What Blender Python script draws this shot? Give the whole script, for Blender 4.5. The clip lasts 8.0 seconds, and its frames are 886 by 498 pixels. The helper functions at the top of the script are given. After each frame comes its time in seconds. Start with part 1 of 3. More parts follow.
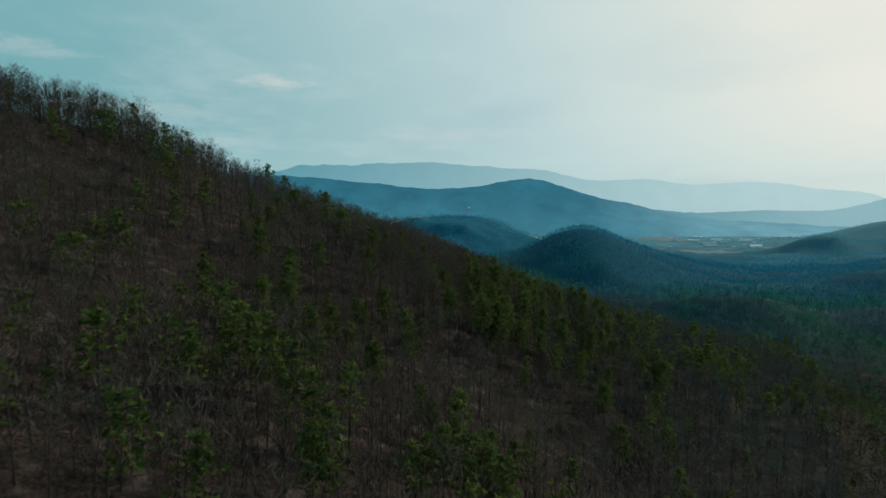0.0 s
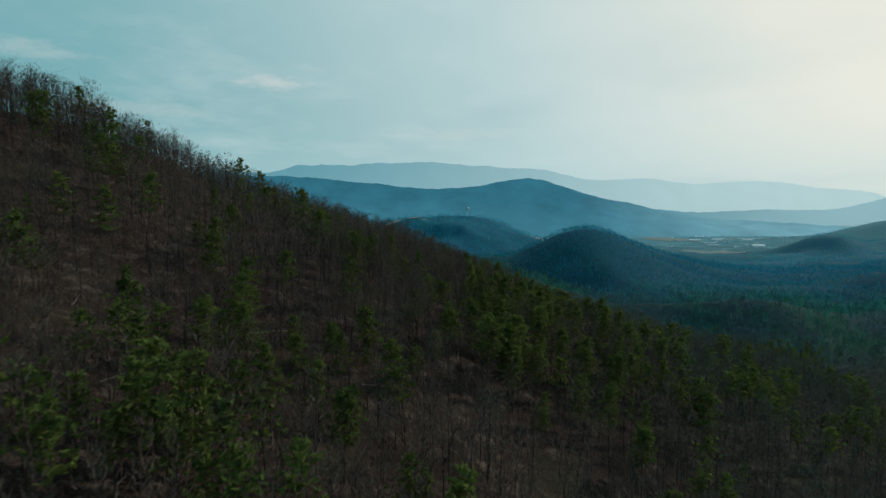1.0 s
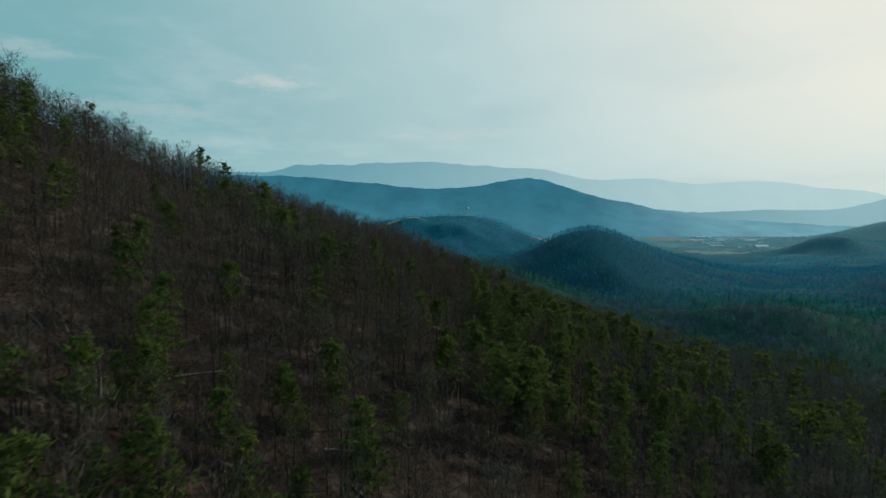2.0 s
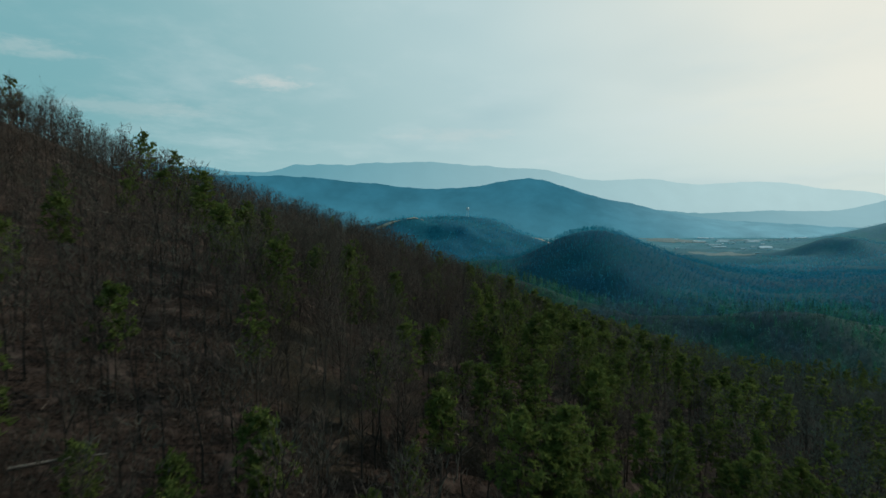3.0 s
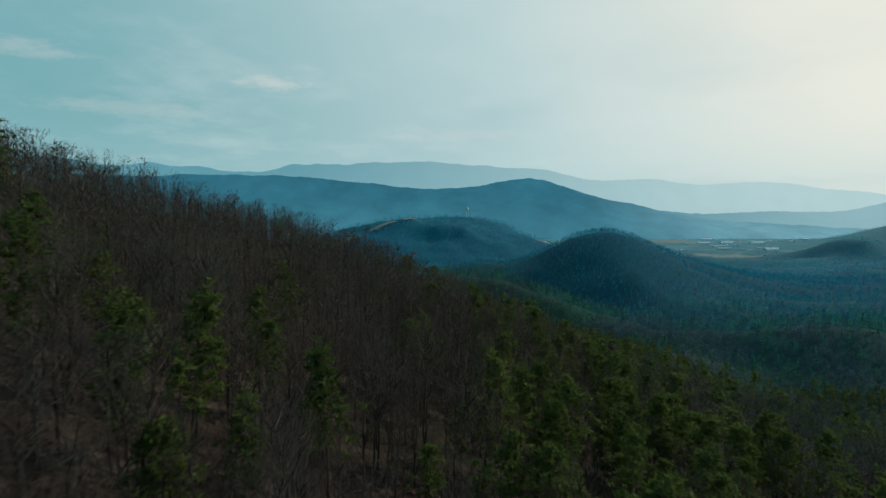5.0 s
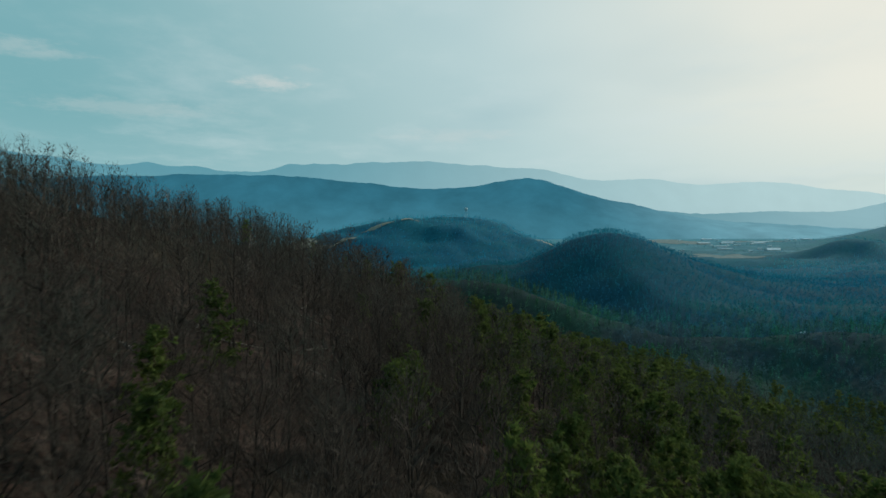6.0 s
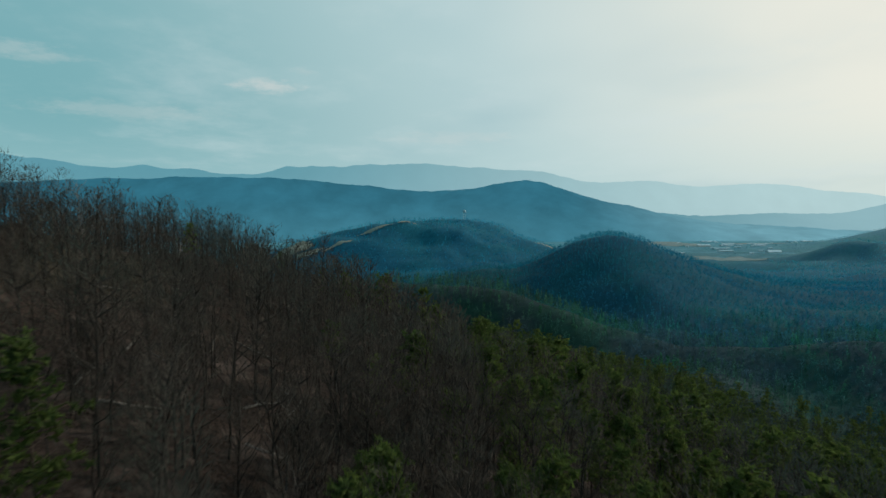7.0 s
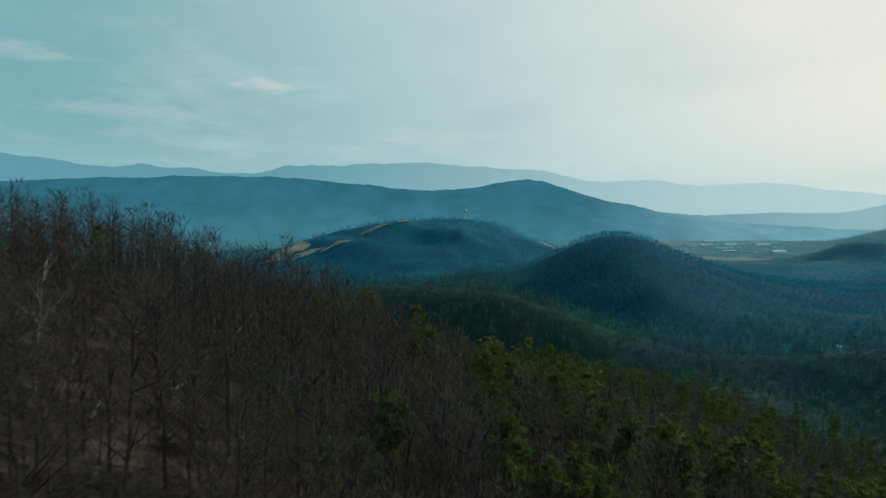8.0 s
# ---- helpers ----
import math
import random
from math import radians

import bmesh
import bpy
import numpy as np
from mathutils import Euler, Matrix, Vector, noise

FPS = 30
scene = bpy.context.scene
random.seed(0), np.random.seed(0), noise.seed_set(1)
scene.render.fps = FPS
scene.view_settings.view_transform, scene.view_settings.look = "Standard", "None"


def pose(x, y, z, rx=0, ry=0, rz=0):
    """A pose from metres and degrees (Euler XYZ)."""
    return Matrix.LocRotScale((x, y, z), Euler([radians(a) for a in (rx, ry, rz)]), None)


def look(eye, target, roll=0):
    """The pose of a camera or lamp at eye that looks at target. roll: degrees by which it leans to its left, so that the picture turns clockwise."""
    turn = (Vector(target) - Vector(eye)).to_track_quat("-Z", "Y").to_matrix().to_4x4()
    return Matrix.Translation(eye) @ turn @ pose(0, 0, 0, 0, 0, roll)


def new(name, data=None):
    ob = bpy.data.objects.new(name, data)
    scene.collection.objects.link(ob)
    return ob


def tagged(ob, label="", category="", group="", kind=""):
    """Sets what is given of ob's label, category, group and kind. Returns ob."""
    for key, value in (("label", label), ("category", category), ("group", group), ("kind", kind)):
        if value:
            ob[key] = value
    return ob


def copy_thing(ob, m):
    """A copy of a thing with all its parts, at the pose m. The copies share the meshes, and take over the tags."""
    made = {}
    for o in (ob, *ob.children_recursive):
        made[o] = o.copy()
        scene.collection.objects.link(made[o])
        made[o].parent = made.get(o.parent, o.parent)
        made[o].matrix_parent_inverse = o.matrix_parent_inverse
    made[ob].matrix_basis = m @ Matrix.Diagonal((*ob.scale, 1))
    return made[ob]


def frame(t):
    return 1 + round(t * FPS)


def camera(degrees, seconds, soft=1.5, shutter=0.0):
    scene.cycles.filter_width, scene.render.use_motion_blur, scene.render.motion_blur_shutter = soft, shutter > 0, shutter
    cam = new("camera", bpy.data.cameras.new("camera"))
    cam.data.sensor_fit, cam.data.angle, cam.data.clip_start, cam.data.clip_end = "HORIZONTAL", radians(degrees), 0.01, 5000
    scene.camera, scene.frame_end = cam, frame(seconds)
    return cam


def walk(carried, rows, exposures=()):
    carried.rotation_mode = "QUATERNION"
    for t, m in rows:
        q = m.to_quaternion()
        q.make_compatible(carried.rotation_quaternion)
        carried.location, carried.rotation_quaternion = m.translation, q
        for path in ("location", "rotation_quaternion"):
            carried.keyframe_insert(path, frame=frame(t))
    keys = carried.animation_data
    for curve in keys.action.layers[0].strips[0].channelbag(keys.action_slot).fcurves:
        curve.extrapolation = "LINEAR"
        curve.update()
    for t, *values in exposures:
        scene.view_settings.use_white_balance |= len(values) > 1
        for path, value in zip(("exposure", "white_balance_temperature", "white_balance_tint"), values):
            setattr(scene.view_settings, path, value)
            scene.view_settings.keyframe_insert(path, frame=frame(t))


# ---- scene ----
cam = camera(72.0, 8.0, soft=1.5, shutter=0.35)
METRES, EYE, TILT, LEAN, TURN = 240.0, 150.0, -3.5, 0.0, 0.0
ROWS = [
    (0.0, 0.0000, 0.0000, 0.0000, -0.00, 0.00, -0.00),
    (0.5, -0.0005, 0.0669, 0.0043, -0.06, 0.02, 0.11),
    (1.0, 0.0012, 0.1336, 0.0085, -0.09, 0.01, 0.14),
    (1.5, 0.0030, 0.2029, 0.0123, -0.11, 0.01, 0.15),
    (3.0, 0.0085, 0.4132, 0.0228, -0.14, 0.06, 0.05),
    (3.5, 0.0102, 0.4814, 0.0267, -0.15, 0.08, 0.03),
    (4.0, 0.0119, 0.5499, 0.0309, -0.15, 0.11, 0.02),
    (4.5, 0.0135, 0.6175, 0.0353, -0.17, 0.10, 0.01),
    (6.0, 0.0150, 0.7770, 0.0451, -0.39, 0.11, 0.03),
    (6.5, 0.0166, 0.8325, 0.0483, -0.42, 0.19, 0.08),
    (7.0, 0.0173, 0.8880, 0.0512, -0.57, 0.34, 0.14),
    (7.5, 0.0186, 0.9437, 0.0546, -0.54, 0.31, 0.12),
    (8.0, 0.0205, 0.9966, 0.0576, -0.50, 0.28, 0.11),
]
walk(cam, [(t, pose(0, 0, EYE, TILT, LEAN, TURN) @ pose(METRES * x, METRES * y, METRES * z, 90 + pitch, roll, yaw)) for t, x, y, z, yaw, pitch, roll in ROWS])

# ---- light: hazy winter afternoon, sun ahead to the right ----
SUN_AZ, SUN_EL = radians(64), radians(29)          # azimuth clockwise from the line of flight
sun_dir = Vector((math.sin(SUN_AZ) * math.cos(SUN_EL), math.cos(SUN_AZ) * math.cos(SUN_EL), math.sin(SUN_EL)))
sun = new("sun", bpy.data.lights.new("sun", "SUN"))
sun.data.energy, sun.data.angle, sun.data.color = 2.1, radians(1.5), (1.0, 0.92, 0.78)
sun.matrix_world = look(sun_dir * 1000, (0, 0, 0))
scene.view_settings.exposure = 0.0


class Nodes:
    """Short hand for building a node tree."""

    def __init__(self, tree):
        self.tree = tree

    def add(self, kind, inputs=None, **props):
        node = self.tree.nodes.new(kind)
        for key, value in props.items():
            setattr(node, key, value)
        for key, value in (inputs or {}).items():
            if isinstance(value, bpy.types.NodeSocket):
                self.tree.links.new(value, node.inputs[key])
            else:
                node.inputs[key].default_value = value
        return node

    def math(self, op, a, b=0.0, c=0.0, clamp=False):
        return self.add("ShaderNodeMath", {0: a, 1: b, 2: c}, operation=op, use_clamp=clamp).outputs[0]

    def mix(self, fac, a, b, blend="MIX"):
        return self.add("ShaderNodeMixRGB", {0: fac, 1: a, 2: b}, blend_type=blend).outputs[0]

    def noise(self, vec, scale, detail=4.0, rough=0.55):
        return self.add("ShaderNodeTexNoise", {"Vector": vec, "Scale": scale, "Detail": detail, "Roughness": rough}).outputs["Fac"]

    def span(self, v, a, b, c=0.0, d=1.0):
        return self.add("ShaderNodeMapRange", {"Value": v, "From Min": a, "From Max": b, "To Min": c, "To Max": d}, interpolation_type="SMOOTHSTEP").outputs["Result"]


def rgb(r, g, b):
    return (r, g, b, 1.0)


def make_world():
    world = bpy.data.worlds.new("sky")
    scene.world = world
    world.use_nodes = True
    world.node_tree.nodes.clear()
    n = Nodes(world.node_tree)
    d = n.add("ShaderNodeTexCoord").outputs["Generated"]
    xyz = n.add("ShaderNodeSeparateXYZ", {0: d})
    z = xyz.outputs["Z"]
    sky = n.add("ShaderNodeTexSky", sky_type="NISHITA", sun_disc=False, sun_elevation=SUN_EL, sun_rotation=SUN_AZ, dust_density=2.0)
    blue = n.mix(1.0, sky.outputs[0], rgb(0.040, 0.040, 0.040), "MULTIPLY")
    toward = n.add("ShaderNodeVectorMath", {0: d, 1: tuple(sun_dir)}, operation="DOT_PRODUCT").outputs["Value"]
    # thin high cloud: a veil that thickens and warms towards the sun
    veil = n.mix(n.span(toward, -0.05, 0.75), rgb(0.205, 0.458, 0.498), rgb(0.585, 0.745, 0.755))
    veil = n.mix(n.span(toward, 0.50, 1.0), veil, rgb(0.97, 0.93, 0.80))
    low = n.span(z, 0.16, -0.02)
    veil = n.mix(n.math("MULTIPLY", low, 0.55), veil, rgb(0.48, 0.70, 0.74))
    veil = n.mix(n.span(z, 0.36, 0.80, 0.0, 0.9), veil, rgb(0.075, 0.175, 0.250))
    base = n.mix(0.88, blue, veil)
    # streaks of cirrus
    over = n.math("MAXIMUM", n.math("ADD", z, 0.12), 0.03)
    flat = n.add("ShaderNodeCombineXYZ", {0: n.math("DIVIDE", xyz.outputs["X"], over), 1: n.math("MULTIPLY", n.math("DIVIDE", xyz.outputs["Y"], over), 0.8), 2: 0.0})
    streak = n.noise(flat.outputs[0], 1.1, 6.0, 0.6)
    shape = n.math("MULTIPLY", n.span(streak, 0.45, 0.75), 0.36)
    base = n.mix(shape, base, rgb(0.62, 0.73, 0.74))
    dark = n.math("MULTIPLY", n.span(n.noise(flat.outputs[0], 0.5, 3.0), 0.45, 0.75), 0.30)
    base = n.mix(dark, base, rgb(0.235, 0.43, 0.50))
    drawn = n.add("ShaderNodeVectorMath", {0: d, 1: (1.0, 1.0, 3.5)}, operation="MULTIPLY").outputs[0]
    # small lit wisps low in the sky: direction, stretch, size, strength
    for way, flat_by, reach, much in (((-0.272, 1.0, 0.210), 4.6, 0.066, 0.55), ((-0.215, 1.0, 0.232), 3.0, 0.024, 0.16), ((-0.690, 1.0, 0.268), 7.0, 0.110, 0.26), ((-0.50, 1.0, 0.170), 9.0, 0.150, 0.22), ((0.02, 1.0, 0.125), 9.0, 0.130, 0.22)):
        off = n.add("ShaderNodeVectorMath", {0: d, 1: tuple(Vector(way).normalized())}, operation="SUBTRACT").outputs[0]
        off = n.add("ShaderNodeVectorMath", {0: off, 1: (1.0, 1.0, flat_by)}, operation="MULTIPLY").outputs[0]
        far = n.add("ShaderNodeVectorMath", {0: off}, operation="LENGTH").outputs["Value"]
        far = n.math("ADD", far, n.math("MULTIPLY", n.math("SUBTRACT", n.noise(drawn, 26.0, 6.0, 0.65), 0.5), reach * 2.2))
        base = n.mix(n.math("MULTIPLY", n.span(far, reach, reach * 0.05), much), base, rgb(0.66, 0.68, 0.66))
    back = n.add("ShaderNodeBackground", {"Color": base, "Strength": 1.0})
    out = n.add("ShaderNodeOutputWorld")
    n.tree.links.new(back.outputs[0], out.inputs[0])


make_world()


# ---- materials ----
def material(name):
    mat = bpy.data.materials.new(name)
    mat.use_nodes = True
    mat.node_tree.nodes.clear()
    n = Nodes(mat.node_tree)
    out = n.add("ShaderNodeOutputMaterial")
    return mat, n, out


def surface(name, dark, light, scale=1.0, rough=0.9, bump=0.0, tone=0.07, third=None, trans=0.0, islands=False, per_object=False, lower=None):
    """A matt natural surface whose colour wanders between dark and light at two scales."""
    mat, n, out = material(name)
    geo = n.add("ShaderNodeNewGeometry")
    pos = geo.outputs["Position"]
    fine = n.noise(pos, scale, 5.0, 0.65)
    broad = n.noise(pos, tone, 3.0, 0.5)
    f = n.math("ADD", n.math("MULTIPLY", fine, 0.6), n.math("MULTIPLY", broad, 0.6), clamp=True)
    f = n.span(f, 0.35, 0.85)
    if islands:
        f = n.math("ADD", n.math("MULTIPLY", f, 0.6), n.math("MULTIPLY", geo.outputs["Random Per Island"], 0.4))
    if per_object:
        f = n.math("ADD", n.math("MULTIPLY", f, 0.6), n.math("MULTIPLY", n.add("ShaderNodeObjectInfo").outputs["Random"], 0.4))
    col = n.mix(f, rgb(*dark), rgb(*light))
    if third:
        col = n.mix(n.span(n.noise(pos, tone * 0.45, 3.0), 0.48, 0.62), col, rgb(*third))
    # Haze low on the slope, mixed into the colour as a cool multiplier.
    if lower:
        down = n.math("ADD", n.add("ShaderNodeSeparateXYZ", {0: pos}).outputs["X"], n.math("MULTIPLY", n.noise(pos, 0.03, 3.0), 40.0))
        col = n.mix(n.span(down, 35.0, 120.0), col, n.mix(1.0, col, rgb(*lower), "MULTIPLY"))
    bsdf = n.add("ShaderNodeBsdfPrincipled", {"Base Color": col, "Roughness": rough, "Specular IOR Level": 0.2})
    if bump:
        b = n.add("ShaderNodeBump", {"Height": fine, "Strength": bump, "Distance": 0.5})
        n.tree.links.new(b.outputs[0], bsdf.inputs["Normal"])
    result = bsdf.outputs[0]
    if trans:
        tr = n.add("ShaderNodeBsdfTranslucent", {"Color": col})
        result = n.add("ShaderNodeMixShader", {0: trans, 1: result, 2: tr.outputs[0]}).outputs[0]
    n.tree.links.new(result, out.inputs[0])
    return mat


bark = surface("grey_brown_bark", (0.012, 0.0105, 0.009), (0.060, 0.052, 0.044), 3.0, per_object=True)
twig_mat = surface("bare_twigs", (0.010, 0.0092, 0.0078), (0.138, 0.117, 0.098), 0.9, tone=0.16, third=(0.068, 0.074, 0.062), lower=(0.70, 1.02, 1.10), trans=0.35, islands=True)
pine_bark = surface("pine_bark", (0.035, 0.027, 0.022), (0.085, 0.065, 0.05), 3.0)
needle_mat = surface("pine_needles", (0.020, 0.045, 0.014), (0.142, 0.190, 0.046), 0.35, tone=0.09, trans=0.45, islands=True)
log_mat = surface("weathered_dead_wood", (0.07, 0.065, 0.06), (0.24, 0.22, 0.195), 2.0, per_object=True)


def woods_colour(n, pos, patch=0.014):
    """Winter woods: brown-green on near ridges, valley haze painted in as blue farther off."""
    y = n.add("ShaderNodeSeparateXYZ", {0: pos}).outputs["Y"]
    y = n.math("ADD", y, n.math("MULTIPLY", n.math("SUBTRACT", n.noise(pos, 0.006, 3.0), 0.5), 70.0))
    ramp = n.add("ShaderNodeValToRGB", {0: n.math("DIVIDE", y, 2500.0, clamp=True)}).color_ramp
    # Haze as base colour: the woods turn bluer and brighter with distance y.
    hazed_tones = ((0.12, (0.050, 0.066, 0.036)), (0.20, (0.040, 0.102, 0.090)), (0.26, (0.030, 0.152, 0.190)), (0.32, (0.020, 0.182, 0.265)), (0.40, (0.014, 0.195, 0.315)),
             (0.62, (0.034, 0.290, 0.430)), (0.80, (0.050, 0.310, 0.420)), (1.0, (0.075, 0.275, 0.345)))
    for e, (at, c) in zip((ramp.elements[0], ramp.elements[1]), (hazed_tones[0], hazed_tones[-1])):
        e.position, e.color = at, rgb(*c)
    for at, c in hazed_tones[1:-1]:
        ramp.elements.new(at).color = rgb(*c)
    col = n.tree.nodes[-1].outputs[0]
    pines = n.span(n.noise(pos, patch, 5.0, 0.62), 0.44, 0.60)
    # Patch contrast fades with y, as air would fade it.
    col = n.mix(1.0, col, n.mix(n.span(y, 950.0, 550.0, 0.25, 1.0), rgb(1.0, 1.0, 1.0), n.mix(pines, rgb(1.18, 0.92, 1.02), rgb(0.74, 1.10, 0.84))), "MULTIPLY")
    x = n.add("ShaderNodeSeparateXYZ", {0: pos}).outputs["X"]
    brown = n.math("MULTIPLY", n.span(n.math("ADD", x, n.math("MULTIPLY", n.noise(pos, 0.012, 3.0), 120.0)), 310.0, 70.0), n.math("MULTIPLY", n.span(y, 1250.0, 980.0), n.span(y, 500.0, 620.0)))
    col = n.mix(brown, col, n.mix(1.0, col, rgb(1.75, 0.74, 0.54), "MULTIPLY"))   # bare brown hardwoods at the hollow's head: painted haze blue taken back here
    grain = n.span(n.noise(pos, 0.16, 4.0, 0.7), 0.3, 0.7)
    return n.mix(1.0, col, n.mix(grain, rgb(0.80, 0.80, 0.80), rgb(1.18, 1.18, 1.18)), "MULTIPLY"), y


def canopy(name, tint, spread, sprays):
    """Crowns of one kind of tree; single crowns and sprays vary in tone."""
    mat, n, out = material(name)
    geo = n.add("ShaderNodeNewGeometry")
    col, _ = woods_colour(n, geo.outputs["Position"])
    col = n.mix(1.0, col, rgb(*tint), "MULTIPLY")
    tree = n.span(n.noise(geo.outputs["Position"], 0.11, 2.0), 0.32, 0.68, 1 - spread, 1 + spread)
    spray = n.span(geo.outputs["Random Per Island"], 0.0, 1.0, 1 - sprays, 1 + sprays)
    f = n.math("MULTIPLY", tree, spray)
    col = n.mix(1.0, col, n.add("ShaderNodeCombineXYZ", {0: f, 1: f, 2: f}).outputs[0], "MULTIPLY")
    soft = n.add("ShaderNodeVectorMath", {0: geo.outputs["Normal"], 1: (0.0, 0.0, 0.8)}, operation="ADD").outputs[0]
    soft = n.add("ShaderNodeVectorMath", {0: soft}, operation="NORMALIZE").outputs[0]
    a = n.add("ShaderNodeBsdfDiffuse", {"Color": col, "Normal": soft})
    b = n.add("ShaderNodeBsdfTranslucent", {"Color": col})
    n.tree.links.new(n.add("ShaderNodeMixShader", {0: 0.45, 1: a.outputs[0], 2: b.outputs[0]}).outputs[0], out.inputs[0])
    return mat


def leaf_litter():
    mat, n, out = material("leaf_litter_and_far_woods")
    pos = n.add("ShaderNodeNewGeometry").outputs["Position"]
    y = n.add("ShaderNodeSeparateXYZ", {0: pos}).outputs["Y"]
    fine = n.noise(pos, 2.2, 6.0, 0.7)
    mid = n.noise(pos, 0.25, 5.0, 0.6)
    broad = n.noise(pos, 0.035, 4.0)
    leaf = n.mix(n.span(fine, 0.3, 0.7), rgb(0.005, 0.0038, 0.003), rgb(0.070, 0.049, 0.039))
    # Sunlit patches of litter painted in as paler colour.
    leaf = n.mix(n.span(mid, 0.52, 0.70), leaf, rgb(0.105, 0.078, 0.066))
    leaf = n.mix(n.math("MULTIPLY", n.span(broad, 0.55, 0.7), 0.5), leaf, rgb(0.040, 0.042, 0.024))
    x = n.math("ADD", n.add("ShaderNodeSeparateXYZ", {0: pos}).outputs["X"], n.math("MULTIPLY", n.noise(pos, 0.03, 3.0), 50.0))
    leaf = n.mix(n.span(x, 15.0, 100.0), leaf, n.mix(1.0, leaf, rgb(0.52, 0.64, 0.66), "MULTIPLY"))   # gully shade and a cool haze cast painted into the lower slope
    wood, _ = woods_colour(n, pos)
    # Haze painted in: the ground's woods brighten between 1900 and 3600 m.
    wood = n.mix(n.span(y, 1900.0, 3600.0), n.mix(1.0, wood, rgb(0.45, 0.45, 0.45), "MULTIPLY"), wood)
    # Level fields, coloured with the blue of the air before them.
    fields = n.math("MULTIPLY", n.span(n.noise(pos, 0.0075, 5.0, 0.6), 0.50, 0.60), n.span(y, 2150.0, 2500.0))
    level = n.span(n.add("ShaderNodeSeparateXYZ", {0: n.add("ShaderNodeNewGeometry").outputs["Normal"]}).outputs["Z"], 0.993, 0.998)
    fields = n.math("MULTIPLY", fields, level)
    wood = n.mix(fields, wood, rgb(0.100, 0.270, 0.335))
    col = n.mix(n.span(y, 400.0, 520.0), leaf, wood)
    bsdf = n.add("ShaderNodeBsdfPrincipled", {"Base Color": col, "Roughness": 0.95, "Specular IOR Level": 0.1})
    b = n.add("ShaderNodeBump", {"Height": n.math("ADD", fine, n.math("MULTIPLY", mid, 2.0)), "Strength": 0.6, "Distance": 0.4})
    n.tree.links.new(b.outputs[0], bsdf.inputs["Normal"])
    n.tree.links.new(bsdf.outputs[0], out.inputs[0])
    return mat


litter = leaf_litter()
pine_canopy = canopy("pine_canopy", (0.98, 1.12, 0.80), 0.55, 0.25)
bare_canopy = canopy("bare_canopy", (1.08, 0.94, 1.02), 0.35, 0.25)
# Haze's loss of contrast put into the far crowns' colour.
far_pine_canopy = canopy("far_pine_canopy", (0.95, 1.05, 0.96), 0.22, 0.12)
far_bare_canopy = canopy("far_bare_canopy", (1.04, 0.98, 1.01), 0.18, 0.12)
# Pasture by the town: valley haze tinted into its base colour.
field_mat = surface("hazed_pasture", (0.10, 0.175, 0.185), (0.21, 0.295, 0.295), 0.08, tone=0.03)
pasture_mat = surface("tan_hill_pasture", (0.17, 0.20, 0.165), (0.34, 0.345, 0.28), 0.06, tone=0.025)
# Siding and roofing lean to cyan, valley haze put into their colour.
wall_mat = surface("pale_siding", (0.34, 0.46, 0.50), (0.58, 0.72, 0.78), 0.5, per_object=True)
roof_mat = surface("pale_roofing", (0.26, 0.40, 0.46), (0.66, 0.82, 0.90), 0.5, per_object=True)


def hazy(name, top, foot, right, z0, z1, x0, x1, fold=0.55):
    """A far range: a plain, faintly glowing backdrop with many kilometres of haze painted in."""
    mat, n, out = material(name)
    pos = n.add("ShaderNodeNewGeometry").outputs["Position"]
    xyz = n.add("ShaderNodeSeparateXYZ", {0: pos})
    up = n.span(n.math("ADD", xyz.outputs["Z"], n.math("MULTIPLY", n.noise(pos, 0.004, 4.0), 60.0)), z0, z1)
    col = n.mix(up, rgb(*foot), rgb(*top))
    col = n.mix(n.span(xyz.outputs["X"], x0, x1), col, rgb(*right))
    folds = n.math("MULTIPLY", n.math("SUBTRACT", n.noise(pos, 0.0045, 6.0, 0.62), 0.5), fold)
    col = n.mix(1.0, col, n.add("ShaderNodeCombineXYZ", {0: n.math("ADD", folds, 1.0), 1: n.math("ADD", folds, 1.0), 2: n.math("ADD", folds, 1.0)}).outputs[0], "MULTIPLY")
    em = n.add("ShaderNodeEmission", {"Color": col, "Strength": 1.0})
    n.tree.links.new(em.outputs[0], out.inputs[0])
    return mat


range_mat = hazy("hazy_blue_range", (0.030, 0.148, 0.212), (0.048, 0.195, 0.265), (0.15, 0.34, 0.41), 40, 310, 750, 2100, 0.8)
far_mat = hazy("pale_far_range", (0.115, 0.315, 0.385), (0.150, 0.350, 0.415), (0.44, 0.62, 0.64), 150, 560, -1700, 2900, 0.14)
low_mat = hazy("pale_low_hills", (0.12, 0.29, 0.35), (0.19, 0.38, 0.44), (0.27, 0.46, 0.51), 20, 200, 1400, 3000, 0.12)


# ---- the lie of the land ----
rng = np.random.default_rng(7)
LATTICE = rng.random((256, 256))


def wander(x, y, size):
    """Smooth value noise, 0 to 1, with features about size metres across."""
    x, y = np.asarray(x, float) / size + 1000.0, np.asarray(y, float) / size + 1000.0
    i, j = np.floor(x).astype(int), np.floor(y).astype(int)
    u, v = x - i, y - j
    u, v = u * u * (3 - 2 * u), v * v * (3 - 2 * v)
    a, b = LATTICE[i % 256, j % 256], LATTICE[(i + 1) % 256, j % 256]
    c, d = LATTICE[i % 256, (j + 1) % 256], LATTICE[(i + 1) % 256, (j + 1) % 256]
    return (a * (1 - u) + b * u) * (1 - v) + (c * (1 - u) + d * u) * v


def rolling(x, y, size, octaves=3):
    return sum((wander(x, y, size / 2 ** o) - 0.5) / 2 ** o for o in range(octaves))


